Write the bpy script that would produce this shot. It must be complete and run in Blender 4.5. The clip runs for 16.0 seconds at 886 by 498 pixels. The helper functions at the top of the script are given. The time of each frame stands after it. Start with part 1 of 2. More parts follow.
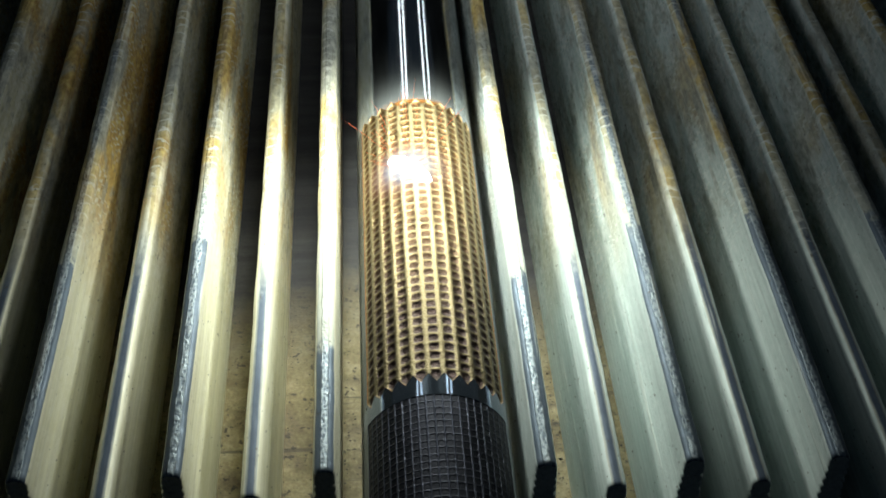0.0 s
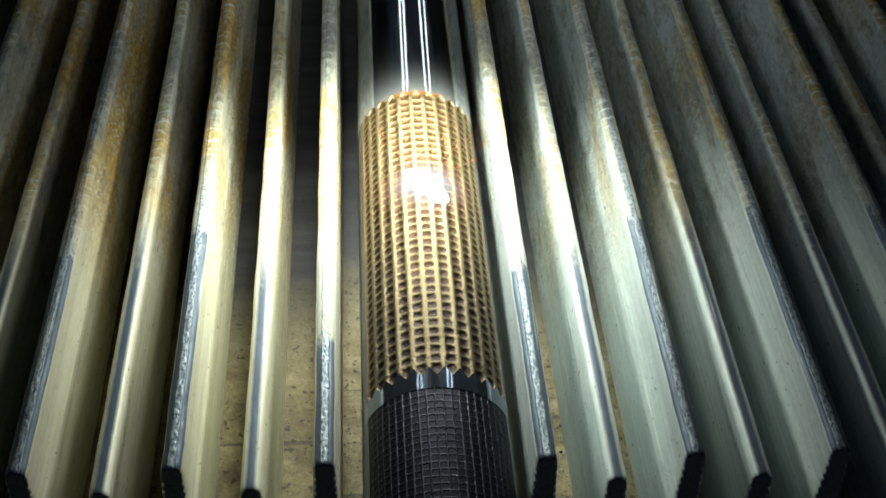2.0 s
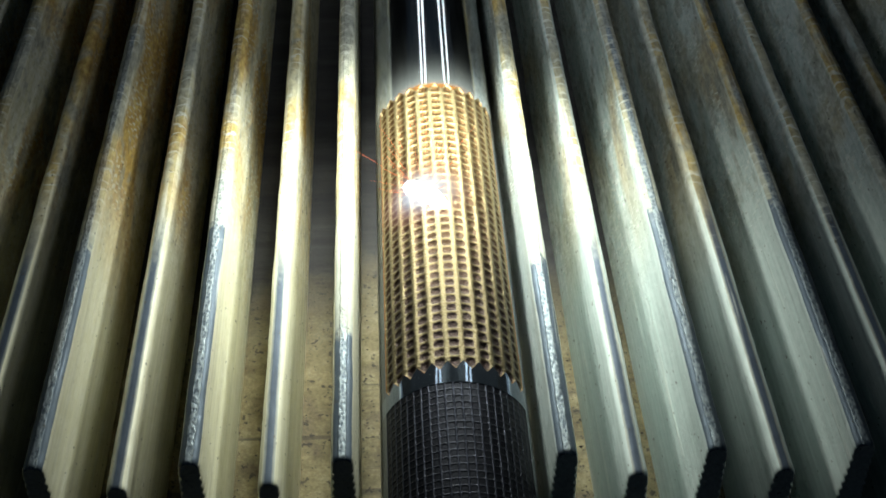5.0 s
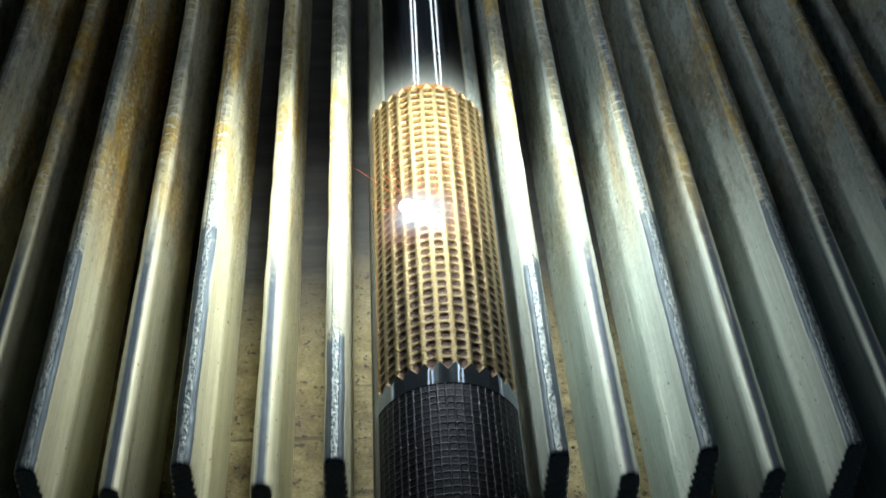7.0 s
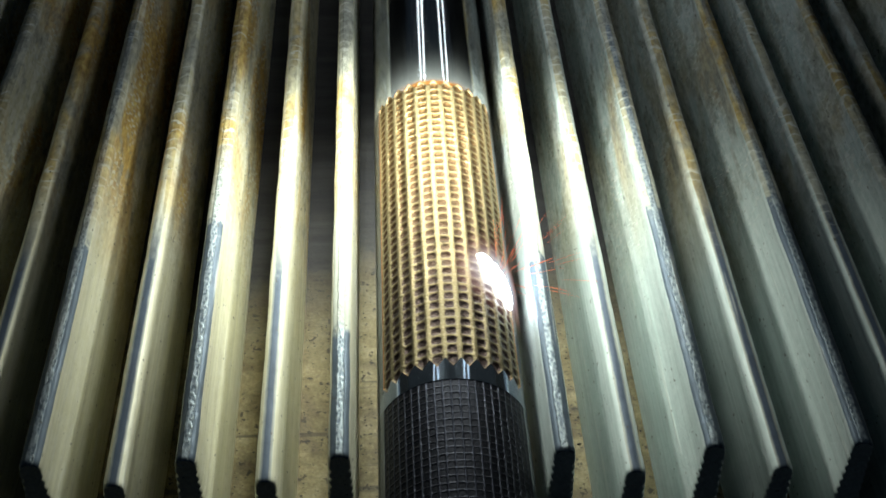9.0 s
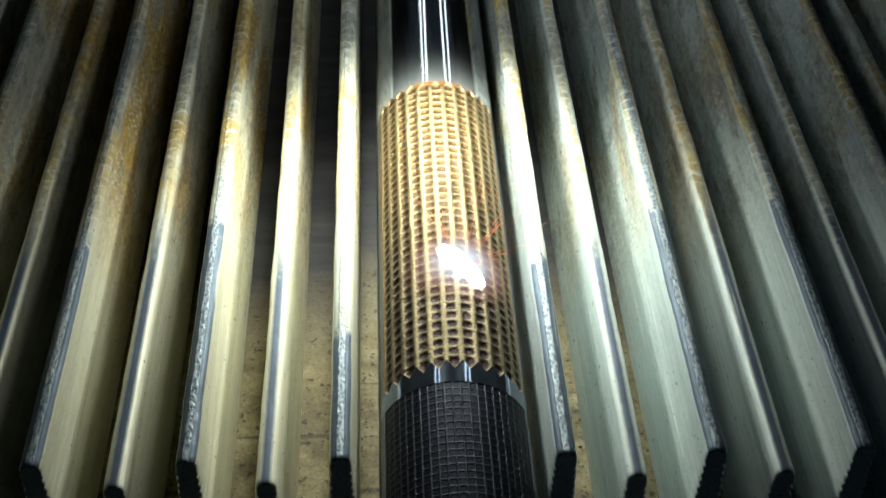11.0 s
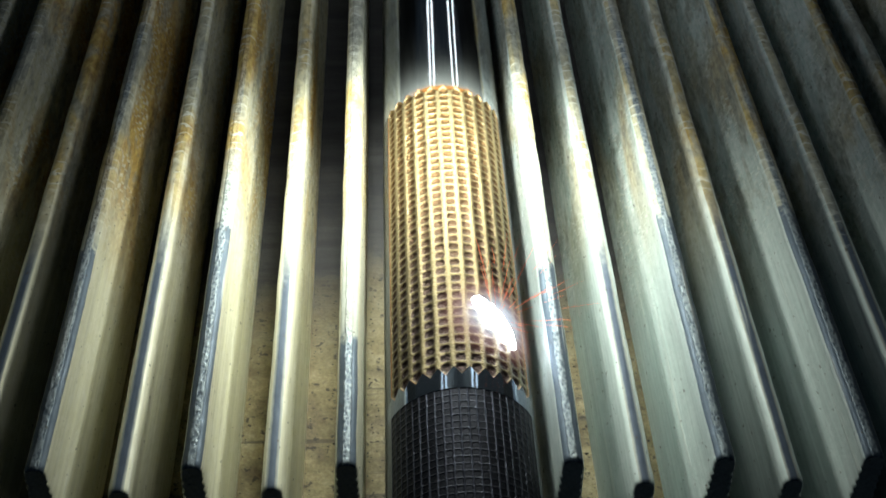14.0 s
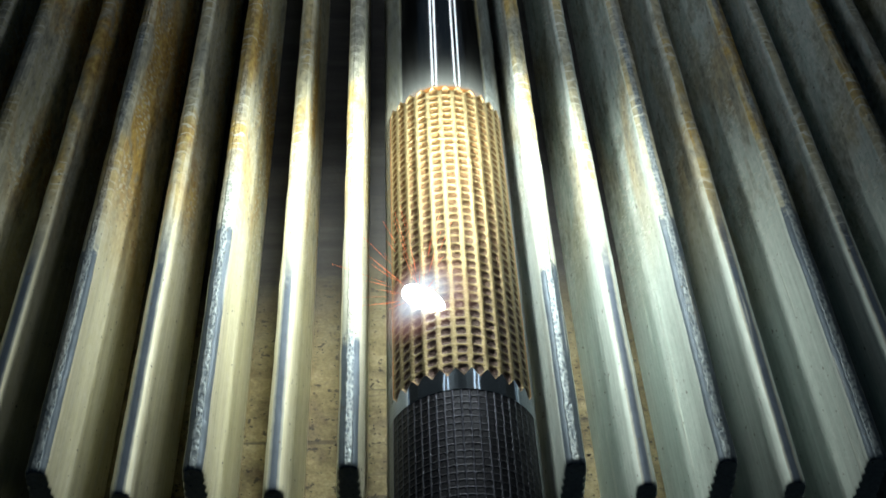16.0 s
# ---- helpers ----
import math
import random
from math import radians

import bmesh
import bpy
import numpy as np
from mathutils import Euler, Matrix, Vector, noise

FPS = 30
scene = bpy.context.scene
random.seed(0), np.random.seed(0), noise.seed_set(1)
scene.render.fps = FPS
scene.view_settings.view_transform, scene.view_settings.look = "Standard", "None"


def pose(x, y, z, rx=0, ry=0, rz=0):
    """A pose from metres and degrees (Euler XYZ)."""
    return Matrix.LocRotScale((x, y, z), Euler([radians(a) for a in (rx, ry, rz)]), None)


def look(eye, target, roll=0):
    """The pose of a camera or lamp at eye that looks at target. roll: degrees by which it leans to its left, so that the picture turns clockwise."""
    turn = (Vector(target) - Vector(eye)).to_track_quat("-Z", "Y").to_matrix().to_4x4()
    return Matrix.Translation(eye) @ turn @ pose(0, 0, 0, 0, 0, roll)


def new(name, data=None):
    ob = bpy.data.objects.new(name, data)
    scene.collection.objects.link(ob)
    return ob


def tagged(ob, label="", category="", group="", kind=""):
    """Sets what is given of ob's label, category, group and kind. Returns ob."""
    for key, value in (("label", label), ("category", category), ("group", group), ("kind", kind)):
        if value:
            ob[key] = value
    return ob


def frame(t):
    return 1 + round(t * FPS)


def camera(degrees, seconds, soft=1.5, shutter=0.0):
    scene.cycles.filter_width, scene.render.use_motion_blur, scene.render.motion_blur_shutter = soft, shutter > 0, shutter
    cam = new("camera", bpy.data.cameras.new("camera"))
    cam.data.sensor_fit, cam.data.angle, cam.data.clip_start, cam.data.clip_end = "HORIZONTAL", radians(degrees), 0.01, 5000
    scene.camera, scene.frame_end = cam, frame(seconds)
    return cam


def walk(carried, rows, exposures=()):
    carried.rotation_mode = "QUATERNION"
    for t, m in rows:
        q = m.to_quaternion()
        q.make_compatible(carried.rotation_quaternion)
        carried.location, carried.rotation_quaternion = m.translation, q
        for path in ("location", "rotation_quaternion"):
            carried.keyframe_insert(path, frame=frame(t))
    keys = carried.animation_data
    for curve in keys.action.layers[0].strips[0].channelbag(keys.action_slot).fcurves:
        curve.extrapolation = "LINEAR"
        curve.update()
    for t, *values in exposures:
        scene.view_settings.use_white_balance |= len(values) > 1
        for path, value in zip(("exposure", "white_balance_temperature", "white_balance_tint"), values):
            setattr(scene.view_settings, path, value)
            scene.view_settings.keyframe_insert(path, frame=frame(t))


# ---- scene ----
cam = camera(37.0, 16.0, soft=1.7)
PATH = [
    (0.0, -0.0107, -0.1363, 0.19316, 49.315, -1.337, -3.346), (0.5, -0.01106, -0.13598, 0.19362, 49.115, -1.595, -3.361),
    (1.0, -0.01114, -0.1356, 0.19303, 49.017, -1.593, -3.414), (1.5, -0.01126, -0.13563, 0.1929, 49.002, -1.462, -3.345),
    (2.0, -0.01108, -0.13553, 0.19318, 48.89, -1.468, -3.334), (2.5, -0.01159, -0.13494, 0.1926, 48.89, -1.561, -3.276),
    (3.0, -0.0111, -0.1348, 0.1925, 48.867, -1.298, -3.082), (3.5, -0.01149, -0.13464, 0.19228, 48.873, -1.192, -2.975),
    (4.0, -0.01104, -0.13444, 0.19199, 48.767, -0.745, -2.711), (6.5, -0.01042, -0.13426, 0.19183, 48.591, -0.902, -2.9),
    (7.0, -0.0104, -0.13435, 0.19192, 48.66, -0.961, -2.965), (7.5, -0.01051, -0.13429, 0.192, 48.68, -0.975, -2.995),
    (8.0, -0.01062, -0.1329, 0.19079, 48.707, -0.811, -2.867), (8.5, -0.01031, -0.13366, 0.1913, 48.511, -0.883, -2.675),
    (9.0, -0.01004, -0.13425, 0.19137, 48.572, -0.827, -2.638), (11.5, -0.01039, -0.13336, 0.1913, 48.526, -1.008, -2.416),
    (12.0, -0.01059, -0.13342, 0.19115, 48.539, -1.026, -2.378), (12.5, -0.01035, -0.13351, 0.19156, 48.54, -0.912, -2.347),
    (13.0, -0.01077, -0.13273, 0.19177, 48.517, -0.843, -2.072), (13.5, -0.01077, -0.13271, 0.19124, 48.655, -0.956, -2.05),
    (14.0, -0.01086, -0.13243, 0.19108, 48.631, -1.122, -2.148), (14.5, -0.01073, -0.13227, 0.19123, 48.616, -1.007, -2.168),
    (15.0, -0.01026, -0.13267, 0.19116, 48.709, -1.004, -2.184), (15.5, -0.01048, -0.13268, 0.19098, 48.749, -1.078, -2.087),
    (16.0, -0.01089, -0.13188, 0.19099, 48.599, -1.092, -2.072)]
walk(cam, [(t, pose(*p)) for t, *p in PATH])

# ---- world and lights: a dark cabinet, two small work lights and four added streak lamps over the bed ----
world = bpy.data.worlds.new("cabinet_air")
scene.world = world
world.use_nodes = True
world.node_tree.nodes["Background"].inputs[0].default_value = (0.45, 0.70, 1.0, 1)
world.node_tree.nodes["Background"].inputs[1].default_value = 0.018


def work_light(eye, target, watts, colour):
    data = bpy.data.lights.new("work_light", "SPOT")
    data.energy, data.color = watts, colour
    data.spot_size, data.spot_blend, data.shadow_soft_size = radians(106), 1.0, 0.009
    ob = new("work_light", data)
    ob.matrix_world = look(eye, target)
    return ob


for x in (-0.0165, 0.0170):
    work_light((x, 0.094, 0.079), (-0.003, 0.066, 0.020), 0.53, (0.94, 1.0, 0.89))


def streak_lamp(x0, x1):
    """A thin lamp added along the bed, seen only as the line it draws on the polished rod."""
    y0, y1, z = 0.059, 0.260, 0.083
    data = bpy.data.lights.new("streak_lamp", "AREA")
    data.shape, data.size, data.size_y = "RECTANGLE", 0.0022, math.hypot(x1 - x0, y1 - y0)
    data.energy, data.color = 0.0075, (0.92, 1.0, 1.0)
    ob = new("streak_lamp", data)
    ob.matrix_world = pose((x0 + x1) / 2, (y0 + y1) / 2, z, 0, 0, -math.degrees(math.atan2(x1 - x0, y1 - y0)))
    return ob


for x0, x1 in ((-0.0287, -0.0140), (-0.0214, -0.0050), (0.0200, 0.0290), (0.0270, 0.0430)):
    streak_lamp(x0, x1)
scene.view_settings.exposure = 0.0


# ---- materials ----
class Nodes:
    """A node material with short ways to add and join nodes."""

    def __init__(self, name):
        self.mat = bpy.data.materials.new(name)
        self.mat.use_nodes = True
        self.tree = self.mat.node_tree
        self.bsdf = self.tree.nodes["Principled BSDF"]
        self.out = self.tree.nodes["Material Output"]

    def add(self, kind, **values):
        node = self.tree.nodes.new(kind)
        for key, value in values.items():
            setattr(node, key, value)
        return node

    def join(self, a, b):
        self.tree.links.new(a, b)

    def coords(self, scale=(1, 1, 1)):
        tex, mp = self.add("ShaderNodeTexCoord"), self.add("ShaderNodeMapping")
        mp.inputs["Scale"].default_value = scale
        self.join(tex.outputs["Object"], mp.inputs["Vector"])
        return mp.outputs["Vector"]

    def noise(self, scale, detail=4, stretch=(1, 1, 1), rough=0.55, distort=0.0):
        n = self.add("ShaderNodeTexNoise")
        n.inputs["Scale"].default_value, n.inputs["Detail"].default_value = scale, detail
        n.inputs["Roughness"].default_value, n.inputs["Distortion"].default_value = rough, distort
        self.join(self.coords(stretch), n.inputs["Vector"])
        return n.outputs["Fac"]

    def ramp(self, fac, *stops):
        r = self.add("ShaderNodeValToRGB")
        e = r.color_ramp.elements
        while len(e) < len(stops):
            e.new(0.5)
        for el, (at, col) in zip(e, stops):
            el.position = at
            el.color = (*col, 1) if hasattr(col, "__len__") else (col, col, col, 1)
        self.join(fac, r.inputs["Fac"])
        return r.outputs["Color"]

    def mix(self, fac, a, b, blend="MIX"):
        m = self.add("ShaderNodeMix", data_type="RGBA", blend_type=blend)
        for value, socket in ((fac, m.inputs[0]), (a, m.inputs[6]), (b, m.inputs[7])):
            if hasattr(value, "is_linked"):
                self.join(value, socket)
            else:
                socket.default_value = value if not hasattr(value, "__len__") else (*value, 1)
        return m.outputs[2]

    def math(self, op, a, b=0.0, clamp=False):
        m = self.add("ShaderNodeMath", operation=op, use_clamp=clamp)
        for value, socket in ((a, m.inputs[0]), (b, m.inputs[1])):
            if hasattr(value, "is_linked"):
                self.join(value, socket)
            else:
                socket.default_value = value
        return m.outputs[0]

    def axis(self, which):
        tex, sep = self.add("ShaderNodeTexCoord"), self.add("ShaderNodeSeparateXYZ")
        self.join(tex.outputs["Object"], sep.inputs[0])
        return sep.outputs[which]

    def bump(self, height, strength, distance, normal=None):
        b = self.add("ShaderNodeBump")
        b.inputs["Strength"].default_value, b.inputs["Distance"].default_value = strength, distance
        self.join(height, b.inputs["Height"])
        if normal is not None:
            self.join(normal, b.inputs["Normal"])
        return b.outputs["Normal"]

    def set(self, **values):
        for key, value in values.items():
            socket = self.bsdf.inputs[key.replace("_", " ")]
            if hasattr(value, "is_linked"):
                self.join(value, socket)
            else:
                socket.default_value = (*value, 1) if hasattr(value, "__len__") else value
        return self.mat


def aluminium(name, tint, stain, metal, rough_lo, rough_hi, relief, crown=""):
    """Extruded aluminium: drawn lines along its length, heat stains, scuffs. On a crown the object's
    colour says where the pale crust begins (red, in decimetres) and how far the dents break through it (green)."""
    n = Nodes(name)
    inf = n.add("ShaderNodeObjectInfo")
    info = inf.outputs["Random"]
    own_colour = n.add("ShaderNodeSeparateColor")
    n.join(inf.outputs["Color"], own_colour.inputs[0])
    shift = n.add("ShaderNodeTexCoord")
    off = n.add("ShaderNodeVectorMath", operation="ADD")
    comb = n.add("ShaderNodeCombineXYZ")
    n.join(n.math("MULTIPLY", info, 7.0), comb.inputs[0])
    n.join(n.math("MULTIPLY", info, 3.0), comb.inputs[1])
    n.join(shift.outputs["Object"], off.inputs[0])
    n.join(comb.outputs[0], off.inputs[1])

    def own(scale, stretch, detail=4, distort=0.0):
        mp, t = n.add("ShaderNodeMapping"), n.add("ShaderNodeTexNoise")
        mp.inputs["Scale"].default_value = stretch
        n.join(off.outputs[0], mp.inputs["Vector"])
        n.join(mp.outputs[0], t.inputs["Vector"])
        t.inputs["Scale"].default_value, t.inputs["Detail"].default_value, t.inputs["Distortion"].default_value = scale, detail, distort
        return t.outputs["Fac"]

    drawn = own(1500, (1, 0.010, 1), 3)
    broad = own(46, (1, 0.35, 1), 4, 0.8)
    scuff = own(420, (1, 0.5, 1), 5, 1.5)
    fine = own(2600, (1, 0.7, 1), 3)
    y = n.axis("Y")
    across = n.math("ABSOLUTE", n.axis("X"))
    far = n.math("MULTIPLY", n.math("SUBTRACT", y, 0.050), 26.0, True)
    mask = n.math("MULTIPLY", n.ramp(broad, (0.47, 0.0), (0.62, 1.0)), n.math("MULTIPLY", far, stain), True)
    base = n.ramp(drawn, (0.3, tuple(c * 0.78 for c in tint)), (0.7, tint))
    brown = n.ramp(scuff, (0.3, (0.46, 0.28, 0.07)), (0.7, (0.72, 0.54, 0.20)))
    normal = n.bump(drawn, 0.25, 0.0002)
    rough = n.ramp(scuff, (0.3, rough_lo), (0.7, rough_hi))
    if crown:
        # bare metal at the near end, a pale matt crust past it
        edge = n.math("ADD", n.math("MULTIPLY", own_colour.outputs[0], 0.1), n.math("MULTIPLY", n.math("SUBTRACT", scuff, 0.5), 0.012))
        steep = 420.0 if crown == "dented" else 55.0
        crust = n.math("MULTIPLY", n.math("SUBTRACT", y, edge), steep, True)
        if crown == "dented":
            wide = n.math("ADD", 0.00045, n.math("MULTIPLY", own(260, (0, 1, 0), 3), 0.0006))
            stripe = n.math("MULTIPLY", n.math("SUBTRACT", wide, across), 4500.0, True)
            pits = n.add("ShaderNodeTexVoronoi", feature="SMOOTH_F1")
            pits.inputs["Scale"].default_value = 2100
            warp = n.add("ShaderNodeMapping")
            warp.inputs["Scale"].default_value = (1, 0.55, 1)
            n.join(off.outputs[0], warp.inputs["Vector"])
            n.join(warp.outputs[0], pits.inputs["Vector"])
            dent = n.math("ADD", pits.outputs["Distance"], n.math("MULTIPLY", own(1500, (1, 0.6, 1), 4, 1.0), 0.8))
            base = n.mix(stripe, base, n.ramp(dent, (0.55, (0.14, 0.18, 0.22)), (1.05, (0.38, 0.44, 0.48))))
            normal = n.bump(n.math("MULTIPLY", dent, stripe), 0.8, 0.00025, normal)
            crust = n.math("MULTIPLY", crust, n.math("SUBTRACT", 1.0, n.math("MULTIPLY", stripe, own_colour.outputs[1])))
        else:
            # the dark middle strip is a reflection of dark surroundings, painted as colour
            pale = n.math("MULTIPLY", n.math("SUBTRACT", n.math("ADD", across, n.math("MULTIPLY", scuff, 0.0003)), 0.00058), 2000.0, True)
            crust = n.math("MAXIMUM", crust, pale)
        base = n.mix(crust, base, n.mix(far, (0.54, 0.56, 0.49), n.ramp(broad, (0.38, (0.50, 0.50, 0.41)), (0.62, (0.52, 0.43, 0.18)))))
        metal = n.math("MULTIPLY", n.math("SUBTRACT", 1.0, crust), metal)
        rough = n.mix(crust, rough, n.ramp(fine, (0.3, 0.5), (0.7, 0.75)))
    colour = n.mix(mask, base, brown)
    # overlapping scale-like ripples, pale scratches, dark flecks
    wave = n.add("ShaderNodeTexWave", wave_type="BANDS", bands_direction="Y")
    for key, value in (("Scale", 95.0), ("Distortion", 5.0), ("Detail", 2.0), ("Detail Scale", 3.0)):
        wave.inputs[key].default_value = value
    n.join(off.outputs[0], wave.inputs["Vector"])
    arcs = n.math("MULTIPLY", n.ramp(wave.outputs["Fac"], (0.80, 0.0), (0.97, 1.0)), n.ramp(own(90, (1, 0.6, 1), 3), (0.46, 0.0), (0.58, 0.75)))
    arcs = n.math("MULTIPLY", arcs, far)
    scratch = n.ramp(own(620, (1, 0.03, 1), 4, 0.3), (0.62, 0.0), (0.72, 0.5))
    light = n.math("MAXIMUM", arcs, scratch)
    colour = n.mix(light, colour, (0.84, 0.86, 0.80))
    blotch = n.ramp(own(150, (1, 0.45, 1), 5, 1.0), (0.38, 0.7), (0.50, 0.0))
    colour = n.mix(n.math("MULTIPLY", blotch, far), colour, (0.42, 0.43, 0.38))
    fleck = n.ramp(own(1300, (1, 0.5, 1), 2), (0.69, 0.0), (0.73, 0.7))
    colour = n.mix(fleck, colour, (0.10, 0.09, 0.07))
    mottle = n.ramp(own(800, (1, 0.45, 1), 5, 0.6), (0.32, 0.22), (0.68, 0.78))
    colour = n.mix(n.math("ADD", 0.2, n.math("MULTIPLY", far, 0.4)), colour, mottle, "OVERLAY")
    normal = n.bump(scuff, relief, 0.0004, normal)
    normal = n.bump(fine, 0.25, 0.0001, normal)
    normal = n.bump(light, 0.6, 0.0003, normal)
    return n.set(Base_Color=colour, Metallic=metal, Roughness=rough, Normal=normal, Specular_IOR_Level=0.25 if crown else 0.45)


FLANK = aluminium("drawn_aluminium", (0.72, 0.81, 0.79), 0.55, 0.1, 0.42, 0.62, 0.3)
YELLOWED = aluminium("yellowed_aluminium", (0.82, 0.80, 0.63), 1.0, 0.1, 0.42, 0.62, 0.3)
# dark blue crown tints: the dim reflection on bare metal put into the base colour
CROWN = aluminium("worn_aluminium_dark_reflection", (0.13, 0.17, 0.22), 0.7, 0.3, 0.45, 0.60, 0.25, "dented")
SMOOTH_CROWN = aluminium("rubbed_aluminium_dark_reflection", (0.10, 0.13, 0.18), 0.8, 0.15, 0.50, 0.68, 0.2, "smooth")


def bed_floor():
    """Cream coating, yellowed and speckled near the open end, nearly black further in, with scorched lines across."""
    n = Nodes("stained_bed")
    blot = n.noise(110, 7, (1, 1, 1), 0.7, 0.2)
    grain = n.noise(1500, 3)
    speck = n.noise(700, 3, (1, 1, 1), 0.6)
    scorch = n.noise(95, 6, (0.7, 1.0, 1), 0.7, 0.4)
    lines = n.noise(210, 4, (0.06, 1.0, 1), 0.6, 0.3)
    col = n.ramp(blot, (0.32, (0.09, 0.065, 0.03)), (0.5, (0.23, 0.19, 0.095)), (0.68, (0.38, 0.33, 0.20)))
    col = n.mix(n.ramp(scorch, (0.52, 0.0), (0.64, 0.7)), col, (0.13, 0.10, 0.06))
    col = n.mix(n.ramp(lines, (0.60, 0.0), (0.66, 0.75)), col, (0.06, 0.05, 0.035))
    col = n.mix(n.ramp(speck, (0.60, 0.0), (0.66, 0.85)), col, (0.03, 0.025, 0.02))
    col = n.mix(0.3, col, n.ramp(grain, (0.3, 0.15), (0.7, 0.8)), "OVERLAY")
    # ragged change to near black along the bed
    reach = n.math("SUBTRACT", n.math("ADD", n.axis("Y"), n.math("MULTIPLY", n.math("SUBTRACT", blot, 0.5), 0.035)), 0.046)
    layer = n.math("MULTIPLY", reach, 30.0, True)
    col = n.mix(n.math("MULTIPLY", layer, 0.96), col, n.ramp(lines, (0.35, (0.030, 0.031, 0.036)), (0.6, (0.010, 0.011, 0.016))))
    return n.set(Base_Color=col, Roughness=0.75, Metallic=0.0, Normal=n.bump(speck, 0.3, 0.0003, n.bump(blot, 0.4, 0.0006)))


def chrome(dust, tint=(0.50, 0.54, 0.58), lo=0.07, hi=0.15, haze=0.0):
    """Polished steel turned on a lathe; a pale soot lies next to the engraved band."""
    n = Nodes("sooted_steel" if dust else "turned_steel")
    t = n.add("ShaderNodeTangent", direction_type="RADIAL", axis="Y")
    rings = n.noise(900, 3, (0.02, 6, 0.02))
    scratch = n.noise(260, 4, (6, 0.25, 6))
    rough = n.ramp(scratch, (0.35, lo), (0.75, hi))
    n.set(Base_Color=tint, Metallic=1.0, Roughness=rough, Anisotropic=0.6, Anisotropic_Rotation=0.25,
          Normal=n.bump(rings, 0.03, 0.0001))
    n.join(t.outputs[0], n.bsdf.inputs["Tangent"])
    if dust:
        y = n.axis("Y")
        near = n.math("SUBTRACT", 1.0, n.math("DIVIDE", n.math("ABSOLUTE", n.math("SUBTRACT", y, 0.0965)), 0.017), True)
        near = n.math("MULTIPLY", n.math("POWER", near, 2.2), n.ramp(n.noise(300, 4, (1, 0.35, 1)), (0.2, 0.65), (0.8, 1.0)), True)
        warm = n.math("MULTIPLY", n.math("SUBTRACT", n.math("ADD", 0.0984, n.math("MULTIPLY", scratch, 0.0012)), y), 900.0, True)
        # orange heat tint kept to the lit top of the rod, by colour
        warm = n.math("MULTIPLY", warm, n.math("MULTIPLY", n.math("SUBTRACT", n.axis("Z"), 0.0098), 450.0, True))
        n.set(Base_Color=n.mix(warm, tint, (0.50, 0.20, 0.05)))
        layer, mixer = n.add("ShaderNodeBsdfDiffuse"), n.add("ShaderNodeMixShader")
        n.join(n.mix(warm, (0.5, 0.54, 0.54), (0.40, 0.18, 0.055)), layer.inputs["Color"])
        dots = n.ramp(n.noise(2200, 2, (1, 0.8, 1)), (0.70, 0.0), (0.76, 0.10))
        veil = n.math("ADD", n.math("ADD", n.math("MULTIPLY", near, 0.20), n.math("MULTIPLY", warm, 0.16)), n.math("ADD", dots, n.ramp(scratch, (0.35, 0.004), (0.75, 0.02))), True)
        n.join(veil, mixer.inputs[0])
        n.join(n.bsdf.outputs[0], mixer.inputs[1])
        n.join(layer.outputs[0], mixer.inputs[2])
        n.join(mixer.outputs[0], n.out.inputs["Surface"])
    # bluish diffuse mix: the haze of reflected surroundings put into the colour
    if haze:
        veil, mixer = n.add("ShaderNodeBsdfDiffuse"), n.add("ShaderNodeMixShader")
        veil.inputs["Color"].default_value = (0.26, 0.32, 0.38, 1)
        n.join(n.ramp(n.noise(700, 4), (0.3, haze * 0.7), (0.7, haze)), mixer.inputs[0])
        n.join(n.bsdf.outputs[0], mixer.inputs[1])
        n.join(veil.outputs[0], mixer.inputs[2])
        n.join(mixer.outputs[0], n.out.inputs["Surface"])
    return n.mat


def engraved(name, ridge, pit, rim, rough, far_pit=None, grit=0.25, metal=0.65):
    """Burnt metal: one tone on the ridges, a darker one in the pits (depth below the surface picks which)."""
    n = Nodes(name)
    tex = n.add("ShaderNodeTexCoord")
    sep = n.add("ShaderNodeSeparateXYZ")
    n.join(tex.outputs["Object"], sep.inputs[0])
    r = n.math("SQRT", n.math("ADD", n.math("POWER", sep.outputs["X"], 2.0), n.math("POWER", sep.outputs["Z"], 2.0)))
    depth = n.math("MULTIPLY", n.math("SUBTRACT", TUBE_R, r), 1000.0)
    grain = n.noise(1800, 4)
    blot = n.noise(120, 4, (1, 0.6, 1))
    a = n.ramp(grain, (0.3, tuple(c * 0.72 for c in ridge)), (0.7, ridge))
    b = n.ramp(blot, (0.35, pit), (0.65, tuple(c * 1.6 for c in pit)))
    if far_pit:
        # near rows darker, far rows golden: the far lamps' light put into the colour
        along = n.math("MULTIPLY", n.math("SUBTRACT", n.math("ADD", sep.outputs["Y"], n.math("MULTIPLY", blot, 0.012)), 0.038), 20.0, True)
        b = n.mix(along, b, far_pit)
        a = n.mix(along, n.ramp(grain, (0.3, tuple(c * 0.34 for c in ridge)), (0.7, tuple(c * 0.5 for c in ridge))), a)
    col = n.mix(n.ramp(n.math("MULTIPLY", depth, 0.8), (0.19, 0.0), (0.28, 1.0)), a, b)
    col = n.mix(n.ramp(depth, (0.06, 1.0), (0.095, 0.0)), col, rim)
    ro = n.ramp(grain, (0.3, rough), (0.7, rough + 0.15))
    return n.set(Base_Color=col, Metallic=metal, Roughness=ro, Normal=n.bump(grain, grit, 0.0003))


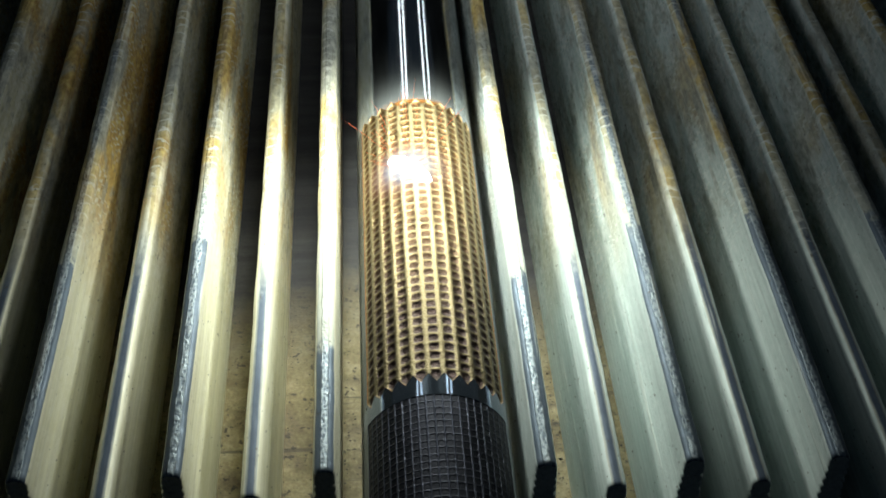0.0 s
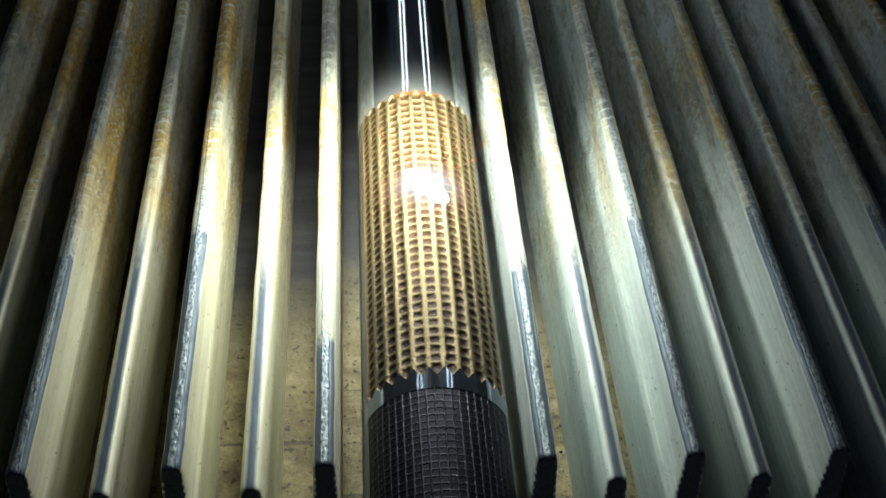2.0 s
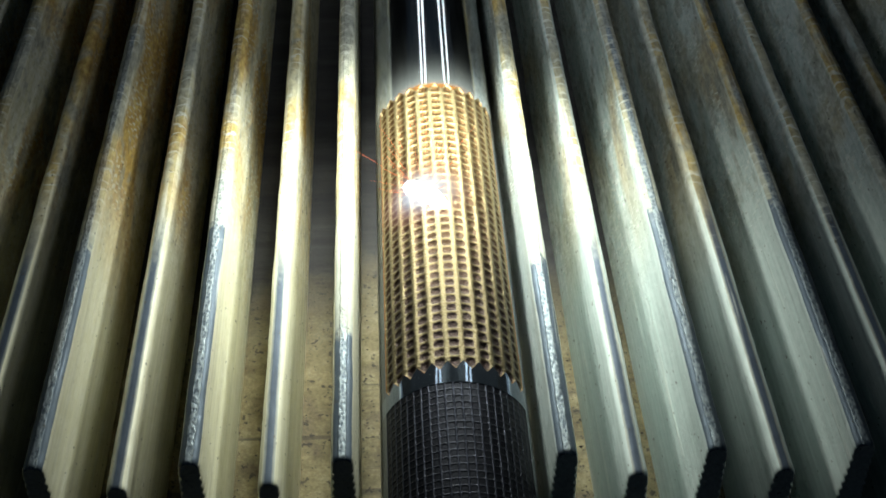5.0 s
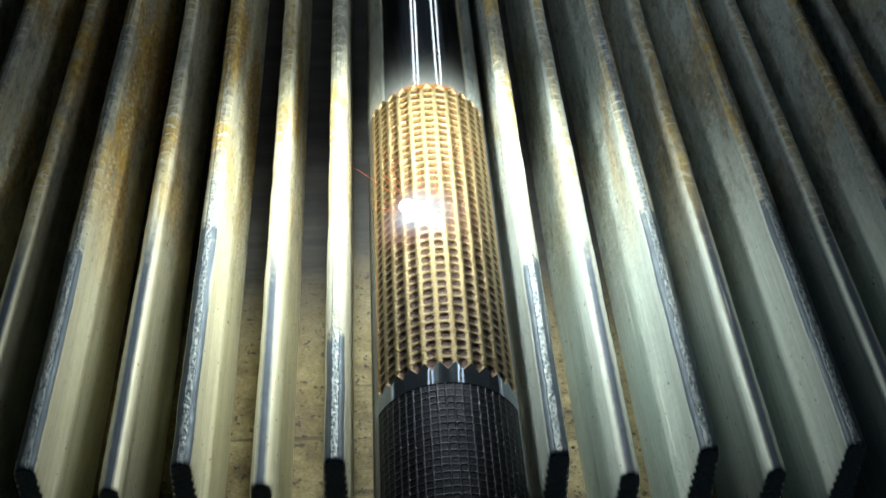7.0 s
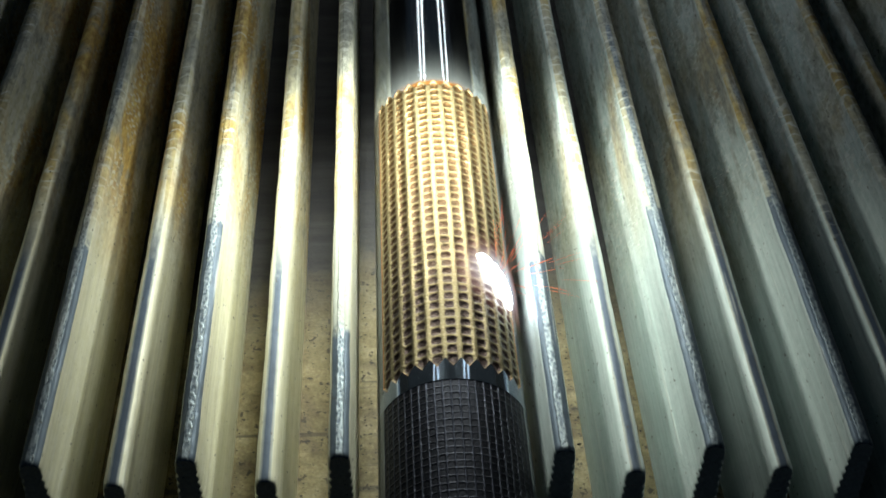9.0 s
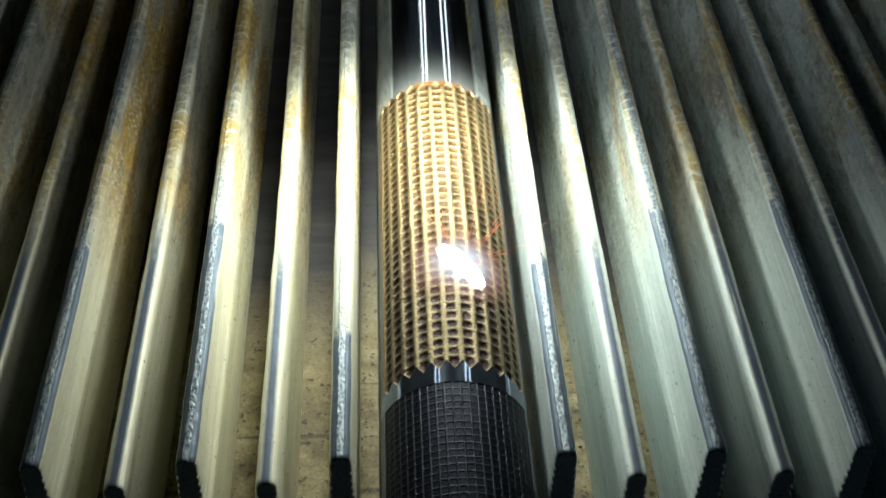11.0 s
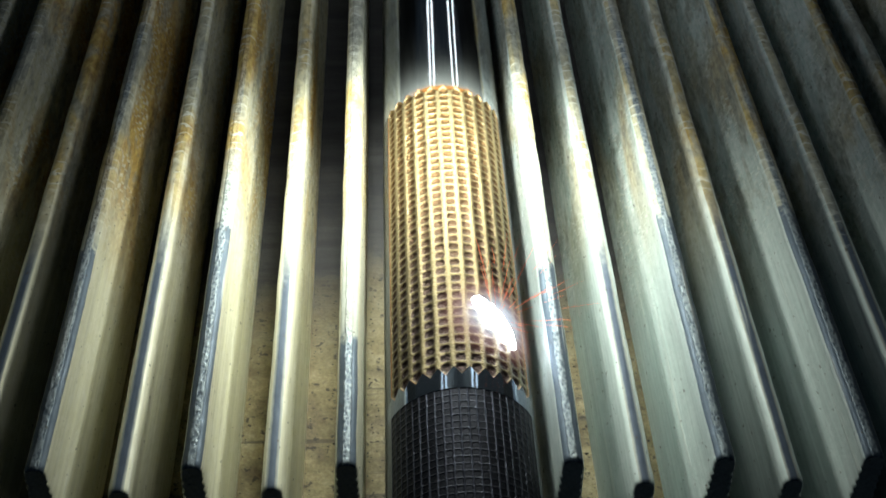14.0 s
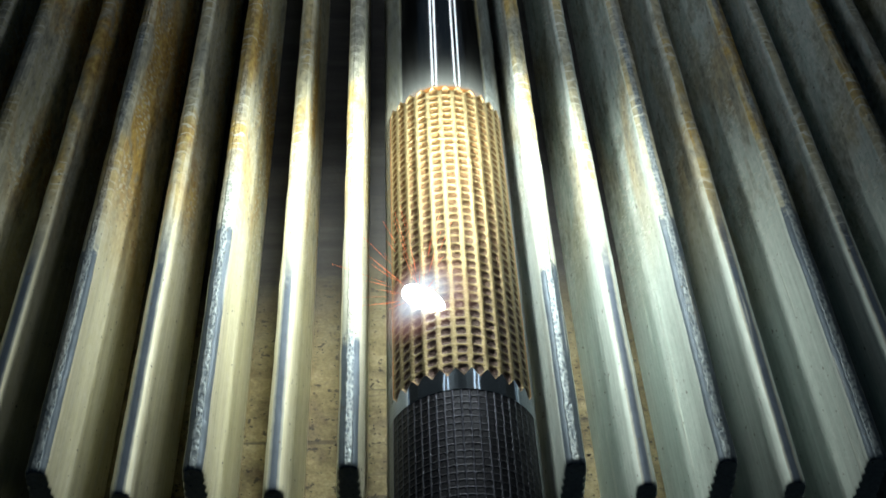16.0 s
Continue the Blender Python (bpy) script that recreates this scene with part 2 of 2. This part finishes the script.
TUBE_R, TUBE_X, FLOOR_Z, GAP_Z = 0.0127, 0.0009, 0.008, -0.002
TUBE_Z = FLOOR_Z + TUBE_R
# flank and collar tints are darkened to dim the reflections in them
STEEL, STEEL_SOOT, RING_STEEL = chrome(False, (0.10, 0.12, 0.14), 0.14, 0.26, 0.03), chrome(True), chrome(False, (0.17, 0.21, 0.27), 0.07, 0.11, 0.06)
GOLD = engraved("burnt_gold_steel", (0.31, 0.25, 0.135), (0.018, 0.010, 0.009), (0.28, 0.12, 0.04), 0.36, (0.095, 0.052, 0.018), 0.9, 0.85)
BLACKENED = engraved("blackened_steel", (0.0035, 0.005, 0.011), (0.0035, 0.005, 0.011), (0.026, 0.030, 0.046), 0.36, None, 0.2, 0.85)


def plain(name, colour, rough, metal=0.0, scale=40):
    n = Nodes(name)
    f = n.noise(scale, 5)
    col = n.ramp(f, (0.3, tuple(c * 0.75 for c in colour)), (0.7, colour))
    return n.set(Base_Color=col, Roughness=rough, Metallic=metal, Normal=n.bump(f, 0.2, 0.001))


def glow(name, colour, strength):
    n = Nodes(name)
    e = n.add("ShaderNodeEmission")
    e.inputs[0].default_value, e.inputs[1].default_value = (*colour, 1), strength
    n.join(e.outputs[0], n.out.inputs["Surface"])
    return n.mat


def halo_material():
    """Halo of glow painted on a thin sheet, which fades out round the point of the beam."""
    n = Nodes("flash_halo")
    tex, vec = n.add("ShaderNodeTexCoord"), n.add("ShaderNodeVectorMath", operation="DISTANCE")
    vec.inputs[1].default_value = (0, 0, TUBE_R)
    n.join(tex.outputs["Object"], vec.inputs[0])
    fade = n.math("SUBTRACT", 1.0, n.math("DIVIDE", vec.outputs["Value"], 0.0120), True)
    fade = n.math("POWER", fade, 2.4)
    e, clear, add = n.add("ShaderNodeEmission"), n.add("ShaderNodeBsdfTransparent"), n.add("ShaderNodeMixShader")
    n.join(n.ramp(fade, (0.0, (1.0, 0.45, 0.35)), (0.35, (0.8, 0.88, 1.0))), e.inputs[0])
    e.inputs[1].default_value = 1.7
    n.join(fade, add.inputs[0])
    n.join(clear.outputs[0], add.inputs[1])
    n.join(e.outputs[0], add.inputs[2])
    n.join(add.outputs[0], n.out.inputs["Surface"])
    return n.mat


CABINET = plain("dark_cabinet_paint", (0.03, 0.032, 0.035), 0.6)
BENCH = plain("dark_bench_board", (0.05, 0.045, 0.04), 0.7)


# ---- mesh helpers ----
def mesh_of(name, verts, faces, material, smooth=True):
    me = bpy.data.meshes.new(name)
    me.from_pydata(verts, [], faces)
    me.materials.append(material)
    bm = bmesh.new()
    bm.from_mesh(me)
    bmesh.ops.recalc_face_normals(bm, faces=bm.faces)
    bm.to_mesh(me)
    bm.free()
    if smooth:
        me.polygons.foreach_set("use_smooth", [True] * len(me.polygons))
    return me


def part(name, me, parent, label=""):
    ob = new(name, me)
    ob.parent = parent
    return tagged(ob, label)


def box(x0, x1, y0, y1, z0, z1):
    v = [(x, y, z) for x in (x0, x1) for y in (y0, y1) for z in (z0, z1)]
    return v, [(0, 1, 3, 2), (4, 6, 7, 5), (0, 4, 5, 1), (2, 3, 7, 6), (0, 2, 6, 4), (1, 5, 7, 3)]


# ---- the cabinet round the bed ----
def cabinet():
    s, t = 0.5, 0.02
    for name, b in (("wall_north", (-s, s, s, s + t, -0.012, 0.2)), ("wall_south", (-s, s, -s - t, -s, -0.012, 0.2)),
                    ("wall_east", (s, s + t, -s, s, -0.012, 0.2)), ("wall_west", (-s - t, -s, -s, s, -0.012, 0.2))):
        tagged(new(name, mesh_of(name, *box(*b), CABINET, False)), "dark painted sheet metal cabinet wall", "wall", kind="structure")
    tagged(new("floor", mesh_of("floor", *box(-s, s, -s, s, -0.012 - t, -0.012), BENCH, False)), "dark board under the finned aluminium bed", "floor", kind="structure")


cabinet()


# ---- the finned bed ----
PITCH, CHANNEL = 0.012, 0.0178


def fin_profile(top, bead, foot, teeth):
    """Half outline of a fin from its foot to its crown: ribbed flanks and a rounded bead."""
    pts, z = [], GAP_Z - 0.0005
    neck = top - bead * 1.1
    steps = int((neck - z) / 0.000875)
    for i in range(steps):
        f = i / steps
        w = foot + (bead * 0.86 - foot) * f
        w += (teeth if i % 2 else -teeth * 0.4)
        pts.append((w, z + (neck - z) * f))
    for i in range(9):
        a = radians(-25 + 115 * i / 8)
        pts.append((bead * max(math.cos(a), 0.0) ** 0.8 if i < 8 else 0.0, top - bead * 0.95 + bead * 0.95 * math.sin(a)))
    return pts


def fin_mesh(top, bead, foot, teeth, seed, crown_material, flank_material, crown_faces, dents):
    rnd = random.Random(seed)
    half = fin_profile(top, bead, foot, teeth)
    ring = half + [(-x, z) for x, z in reversed(half[:-1])]
    # closer rings near the sawn end, where the edge is broken
    ys = [0.0, 0.0003, 0.0008, 0.0016] + [0.003 + 0.0018 * k for k in range(166)]
    verts, n = [], len(ring)
    for j, y in enumerate(ys):
        shrink = (0.90, 0.97, 1.0)[min(j, 2)]
        dx = 0.00016 * noise.noise(Vector((seed * 3.1, y * 90, 0))) + 0.00003 * rnd.uniform(-1, 1)
        dz = 0.00012 * noise.noise(Vector((seed * 3.1, y * 70, 5))) + dents * rnd.uniform(-1, 1)
        for x, z in ring:
            crown = max(0.0, (z - GAP_Z) / (top - GAP_Z))
            verts.append((x * shrink + dx * crown, y, z * (1 if shrink == 1 else 1 - 0.012 * (1 - shrink) * 10 * crown) + dz * crown))
    faces = [(j * n + i, j * n + i + 1, (j + 1) * n + i + 1, (j + 1) * n + i) for j in range(len(ys) - 1) for i in range(n - 1)]
    faces.append(tuple(range(n)))
    faces.append(tuple((len(ys) - 1) * n + i for i in range(n)))
    me = mesh_of("fin", verts, faces, flank_material)
    me.materials.append(crown_material)
    for p in me.polygons:
        along = p.index % (n - 1) + 0.5 - (len(half) - 1)
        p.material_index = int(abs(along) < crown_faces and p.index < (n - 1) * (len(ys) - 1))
        p.use_smooth = abs(p.normal.y) < 0.7
    return me


def finned_bed():
    bed = tagged(new("finned_bed"), "heat-stained extruded aluminium bed with tall ribbed fins", "machine bed")
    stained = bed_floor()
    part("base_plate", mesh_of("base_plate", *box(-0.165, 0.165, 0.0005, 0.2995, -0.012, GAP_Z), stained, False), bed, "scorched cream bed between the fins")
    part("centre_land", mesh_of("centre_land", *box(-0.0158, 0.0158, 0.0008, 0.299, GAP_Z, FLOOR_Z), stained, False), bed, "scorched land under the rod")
    # for each fin outwards from the rod: where its crust begins, how far dents break through it
    wear = {-1: ((0.27, 0.2), (0.46, 0), (0.57, 0.6), (0.52, 0), (0.50, 0.9), (0.52, 0)),
            1: ((0.44, 0.4), (0.49, 0), (0.58, 0.95), (0.62, 0), (0.60, 0.85), (0.6, 0))}
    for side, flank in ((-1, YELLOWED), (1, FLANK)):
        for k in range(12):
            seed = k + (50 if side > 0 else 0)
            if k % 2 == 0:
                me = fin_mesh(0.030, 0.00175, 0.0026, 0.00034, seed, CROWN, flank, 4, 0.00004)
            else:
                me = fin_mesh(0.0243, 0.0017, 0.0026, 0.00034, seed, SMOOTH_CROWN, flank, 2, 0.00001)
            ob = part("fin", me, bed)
            ob.location = (side * (CHANNEL + k * PITCH), 0, 0)
            ob.color = (*wear[side][min(k, 5)], 0, 1)
    return bed


finned_bed()


def crumbs():
    """Black crumbs of scale swept against the feet of the fins and along the rod."""
    rnd = random.Random(21)
    verts, faces = [], []
    strips = [(-0.0150, FLOOR_Z, 0.0012), (0.0150, FLOOR_Z, 0.0008)]
    for side in (-1, 1):
        for k in range(3):
            strips += [(side * (CHANNEL + PITCH * (k + 0.5)) + d, GAP_Z, 0.0007) for d in (-0.0026, 0.0026)]
    for x0, z0, spread in strips:
        for _ in range(70):
            c = Vector((x0 + rnd.gauss(0, spread), rnd.uniform(0.002, 0.075), z0))
            r = rnd.uniform(0.00008, 0.00022) * (2 if rnd.random() < 0.06 else 1)
            b = len(verts)
            for d in ((1, 0, 0.3), (0, 1, 0.2), (-1, 0, 0.4), (0, -1, 0.3), (0.1, 0.1, 1.0), (0, 0, -0.1)):
                verts.append(c + Vector(d) * r * rnd.uniform(0.7, 1.2))
            for i in range(4):
                faces += [(b + i, b + (i + 1) % 4, b + 4), (b + (i + 1) % 4, b + i, b + 5)]
    tagged(new("crumbs", mesh_of("crumbs", verts, faces, plain("black_scale", (0.03, 0.026, 0.022), 0.6, 0.0, 900), False)),
           "black crumbs of burnt scale on the cream bed", "debris", kind="stuff")


crumbs()


# ---- the engraved rod ----
COL, BAND_A = 12.0, 66.0
BAND_Y0, BAND_Y1, ROWS = 0.0166, 0.0975, 38


def zig(a, amp):
    """Saw-tooth edge of an engraving at the angle a."""
    f = (a / COL) % 1.0
    return amp * (1 - 2 * abs(2 * f - 1))


def ring_point(a, y, r):
    return (r * math.sin(radians(a)), y, r * math.cos(radians(a)))


def shaft(ys, material, name):
    """A full turn of the rod; ys gives for each ring a height and a saw-tooth amount."""
    angles = [-180 + 3 * i for i in range(120)]
    verts, faces = [], []
    for y, amp in ys:
        verts += [ring_point(a, y + (zig(a, amp) if abs(a) <= BAND_A else 0), TUBE_R) for a in angles]
    for j in range(len(ys) - 1):
        for i in range(120):
            k = (i + 1) % 120
            faces.append((j * 120 + i, j * 120 + k, (j + 1) * 120 + k, (j + 1) * 120 + i))
    return mesh_of(name, verts, faces, material)


def side_shell(y0, y1, half, material, name):
    """The unworked flank of the rod, round the back from one edge of an engraving to the other."""
    angles = [half + (360 - 2 * half) * i / 76 for i in range(77)]
    verts = [ring_point(a, y, TUBE_R) for y in (y0, y1) for a in angles]
    return mesh_of(name, verts, [(i, i + 1, 78 + i, 77 + i) for i in range(76)], material)


def relief(y0, y1, rows, col, half, amp, ridge_depth, bar_drop, pit_depth, pit_w, pit_h, material, name, seed, smooth=True):
    """Sunk square pits in rows and columns over the top of the rod, with sloping walls and ragged lips."""
    rnd = random.Random(seed)
    cols = round(2 * half / col)
    prof_a = [0.0, (1 - pit_w) * 0.5 - 0.06, (1 - pit_w) * 0.5 + 0.04, 0.5, 1 - (1 - pit_w) * 0.5 - 0.04, 1 - (1 - pit_w) * 0.5 + 0.06]
    prof_y = [0.0, (1 - pit_h) * 0.5 - 0.05, (1 - pit_h) * 0.5 + 0.05, 0.5, 1 - (1 - pit_h) * 0.5 - 0.05, 1 - (1 - pit_h) * 0.5 + 0.05]
    us = [(c, k) for c in range(cols) for k in range(6)] + [(cols, 0)]
    vs = [(r, k) for r in range(rows) for k in range(6)] + [(rows, 0)]
    deep = {(c, r): pit_depth * rnd.uniform(0.85, 1.12) for c in range(cols) for r in range(rows)}
    verts, n = [], len(us)
    for j, (r, kv) in enumerate(vs):
        for i, (c, ku) in enumerate(us):
            a = -half + (c + prof_a[ku]) * col
            y = y0 + (r + prof_y[kv]) / rows * (y1 - y0)
            inside = 2 <= ku <= 4 and 2 <= kv <= 4
            d = deep[(c, r)] if inside else ridge_depth
            if not inside:
                d += bar_drop * (1.0 if 2 <= ku <= 4 else 0.25 if ku in (1, 5) and kv in (5, 0, 1) else 0.0) + rnd.uniform(-0.00002, 0.00002)
            edge = j in (0, len(vs) - 1) or i in (0, n - 1)
            if edge:
                d = 0.0
            else:
                # rounded pit corners and scalloped ridges
                if ku in (2, 4) and kv in (2, 4):
                    a += (0.08 if ku == 2 else -0.08) * col
                    y += (0.06 if kv == 2 else -0.12) * (y1 - y0) / rows
                if ku in (1, 5) and kv in (5, 0, 1):
                    a += (0.06 if ku == 1 else -0.06) * col
                a += rnd.uniform(-0.02, 0.02) * col
                y += rnd.uniform(-0.03, 0.03) * (y1 - y0) / rows
            if j == 0:
                y += zig(a, amp)
            elif j == len(vs) - 1:
                y += zig(a, -amp)
            elif amp and (j == 1 or j == len(vs) - 2):
                y += zig(a, amp if j == 1 else -amp) * 0.8
            verts.append(ring_point(a, y, TUBE_R - d))
    faces = [(j * n + i, j * n + i + 1, (j + 1) * n + i + 1, (j + 1) * n + i) for j in range(len(vs) - 1) for i in range(n - 1)]
    return mesh_of(name, verts, faces, material, smooth)


def engraved_rod():
    rod = tagged(new("engraved_rod"), "polished steel rod with burnt gold waffle engraving", "metal rod")
    rod.location = (TUBE_X, 0, TUBE_Z)
    z = 0.0009
    part("shaft", shaft([(BAND_Y1, -z), (0.1005, 0), (0.13, 0), (0.18, 0), (0.24, 0), (0.298, 0)], STEEL_SOOT, "shaft"), rod, "mirror-polished turned steel shaft")
    part("band_flank", side_shell(BAND_Y0, BAND_Y1, BAND_A, STEEL, "band_flank"), rod)
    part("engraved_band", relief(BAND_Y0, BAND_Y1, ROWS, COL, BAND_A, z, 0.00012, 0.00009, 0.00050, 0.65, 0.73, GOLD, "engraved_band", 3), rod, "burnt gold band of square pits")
    part("collar", shaft([(0.0127, 0), (0.0143, 0), (BAND_Y0, z)], RING_STEEL, "collar"), rod, "narrow bare steel ring")
    part("grip_flank", side_shell(-0.10, 0.0127, 66.0, STEEL, "grip_flank"), rod)
    part("grip_band", relief(-0.10, 0.0127, 80, 6.286, 66.0, 0.0, 0.00004, 0.00003, 0.00013, 0.82, 0.84, BLACKENED, "grip_band", 5, False), rod, "blackened fine waffle grip")
    return rod


engraved_rod()


# ---- the flash of the beam ----
def flash():
    top = tagged(new("laser_flash"), "white-hot laser flash burning on the steel rod", "laser flash")
    rnd = random.Random(8)
    rings, around = 15, 12
    verts = []
    for i in range(rings):
        f = (i - 7) / 7
        a = 19 * f
        size = 0.0029 * math.sqrt(max(0.02, 1 - f * f)) * (1 + 0.18 * noise.noise(Vector((i * 0.9, 4.2, 0))))
        drift = 0.0005 * noise.noise(Vector((i * 0.7, 9.1, 0)))
        for k in range(around):
            b = 2 * math.pi * k / around
            w = size * (1 + 0.16 * noise.noise(Vector((i * 0.8, k * 0.9, 2.0))))
            y = -0.905 * TUBE_R * math.sin(radians(a)) + drift + w * math.cos(b)
            verts.append(ring_point(a, y, TUBE_R + 0.0001 + 0.4 * w * math.sin(b)))
    faces = [(i * around + k, i * around + (k + 1) % around, (i + 1) * around + (k + 1) % around, (i + 1) * around + k) for i in range(rings - 1) for k in range(around)]
    faces += [tuple(range(around)), tuple((rings - 1) * around + k for k in range(around))]
    me = mesh_of("core", verts, faces, glow("flash_core", (0.80, 0.92, 1.0), 36.0))
    part("core", me, top, "white-hot molten spot")
    # added sheet just over the surface that carries the painted halo
    n = 24
    verts = [ring_point(-66 + 132 * i / n, -0.0146 + 0.0292 * j / n, TUBE_R + 0.0007) for j in range(n + 1) for i in range(n + 1)]
    faces = [(j * (n + 1) + i, j * (n + 1) + i + 1, (j + 1) * (n + 1) + i + 1, (j + 1) * (n + 1) + i) for j in range(n) for i in range(n)]
    part("vapour", mesh_of("vapour", verts, faces, halo_material()), top, "soft halo of glow round the flash")
    ember = glow("ember", (1.0, 0.25, 0.12), 1.3)
    for k in range(44):
        way = Vector((rnd.uniform(-0.9, 0.9), rnd.uniform(-0.7, 1.0), rnd.uniform(0.5, 1.0))).normalized()
        start = Vector((0, 0, TUBE_R)) + way * rnd.uniform(0.001, 0.012)
        length, r = rnd.uniform(0.002, 0.008), rnd.uniform(0.00002, 0.000045)
        side = way.orthogonal().normalized()
        other = way.cross(side)
        bend = side * rnd.uniform(-0.0006, 0.0006)
        verts, faces = [], []
        for j in range(4):
            f = j / 3
            c = start + way * length * f + bend * f * f
            w = r * (0.25, 1.0, 0.8, 0.15)[j]
            verts += [c + side * w, c - side * 0.5 * w + other * 0.87 * w, c - side * 0.5 * w - other * 0.87 * w]
        for j in range(3):
            for i in range(3):
                faces.append((j * 3 + i, j * 3 + (i + 1) % 3, j * 3 + 3 + (i + 1) % 3, j * 3 + 3 + i))
        part("spark", mesh_of("spark", verts, faces, ember), top, "red flying spark" if k == 0 else "")
    return top


FLASH = flash()

# across-the-rod place of the beam every tenth of a second, from -1 (one flank) to 1 (the other)
SCAN_A = "-20 40 -50 90 58 -50 -47 82 -68 27 70 55 65 -45 -15 35 -10 90 40 -60 5 50 -22 -33 95 90 90 30 -60 75 -35 -37 65 95 -55 30 -15 62 92 -80 88 -80 37"
GAP_A = "70 -40 20 85 -70 10 60 -30 -85 45 75 -20 35 90 -55 -10 55 80 -65 25"
SCAN_B = "-60 63 88 -12 -42 65 -30 -25 12 22 65 5 -45 35 15 -85 -37 68 -50 -80 67 -45 -62 -92 8 15 10 78 -85 85"
GAP_B = "-40 30 75 -75 15 60 -25 88 -60 5 50 -85 35 80 -15 -50 65 20 -70 45"
SCAN_C = "-90 -20 55 60 -87 93 -80 25 55 55 95 -35 25 -22 73 -57 -82 -10 -17 27 17 -92 -87 -83 12 42 -83 55 20 -92 -57 62 -28 17 -57 80 45 38 25 -65 90 -82 53 62 -10 -63 67 -55"


def motions():
    rows = []
    for i, s in enumerate(" ".join((SCAN_A, GAP_A, SCAN_B, GAP_B, SCAN_C)).split()):
        t = i / 10
        off = int(s) / 100 * 0.0117
        y = 0.0720 - 0.002616 * t - 0.905 * off
        rows.append((t, pose(TUBE_X, y, TUBE_Z, 0, math.degrees(math.asin(off / TUBE_R)), 0)))
    walk(FLASH, rows)


motions()
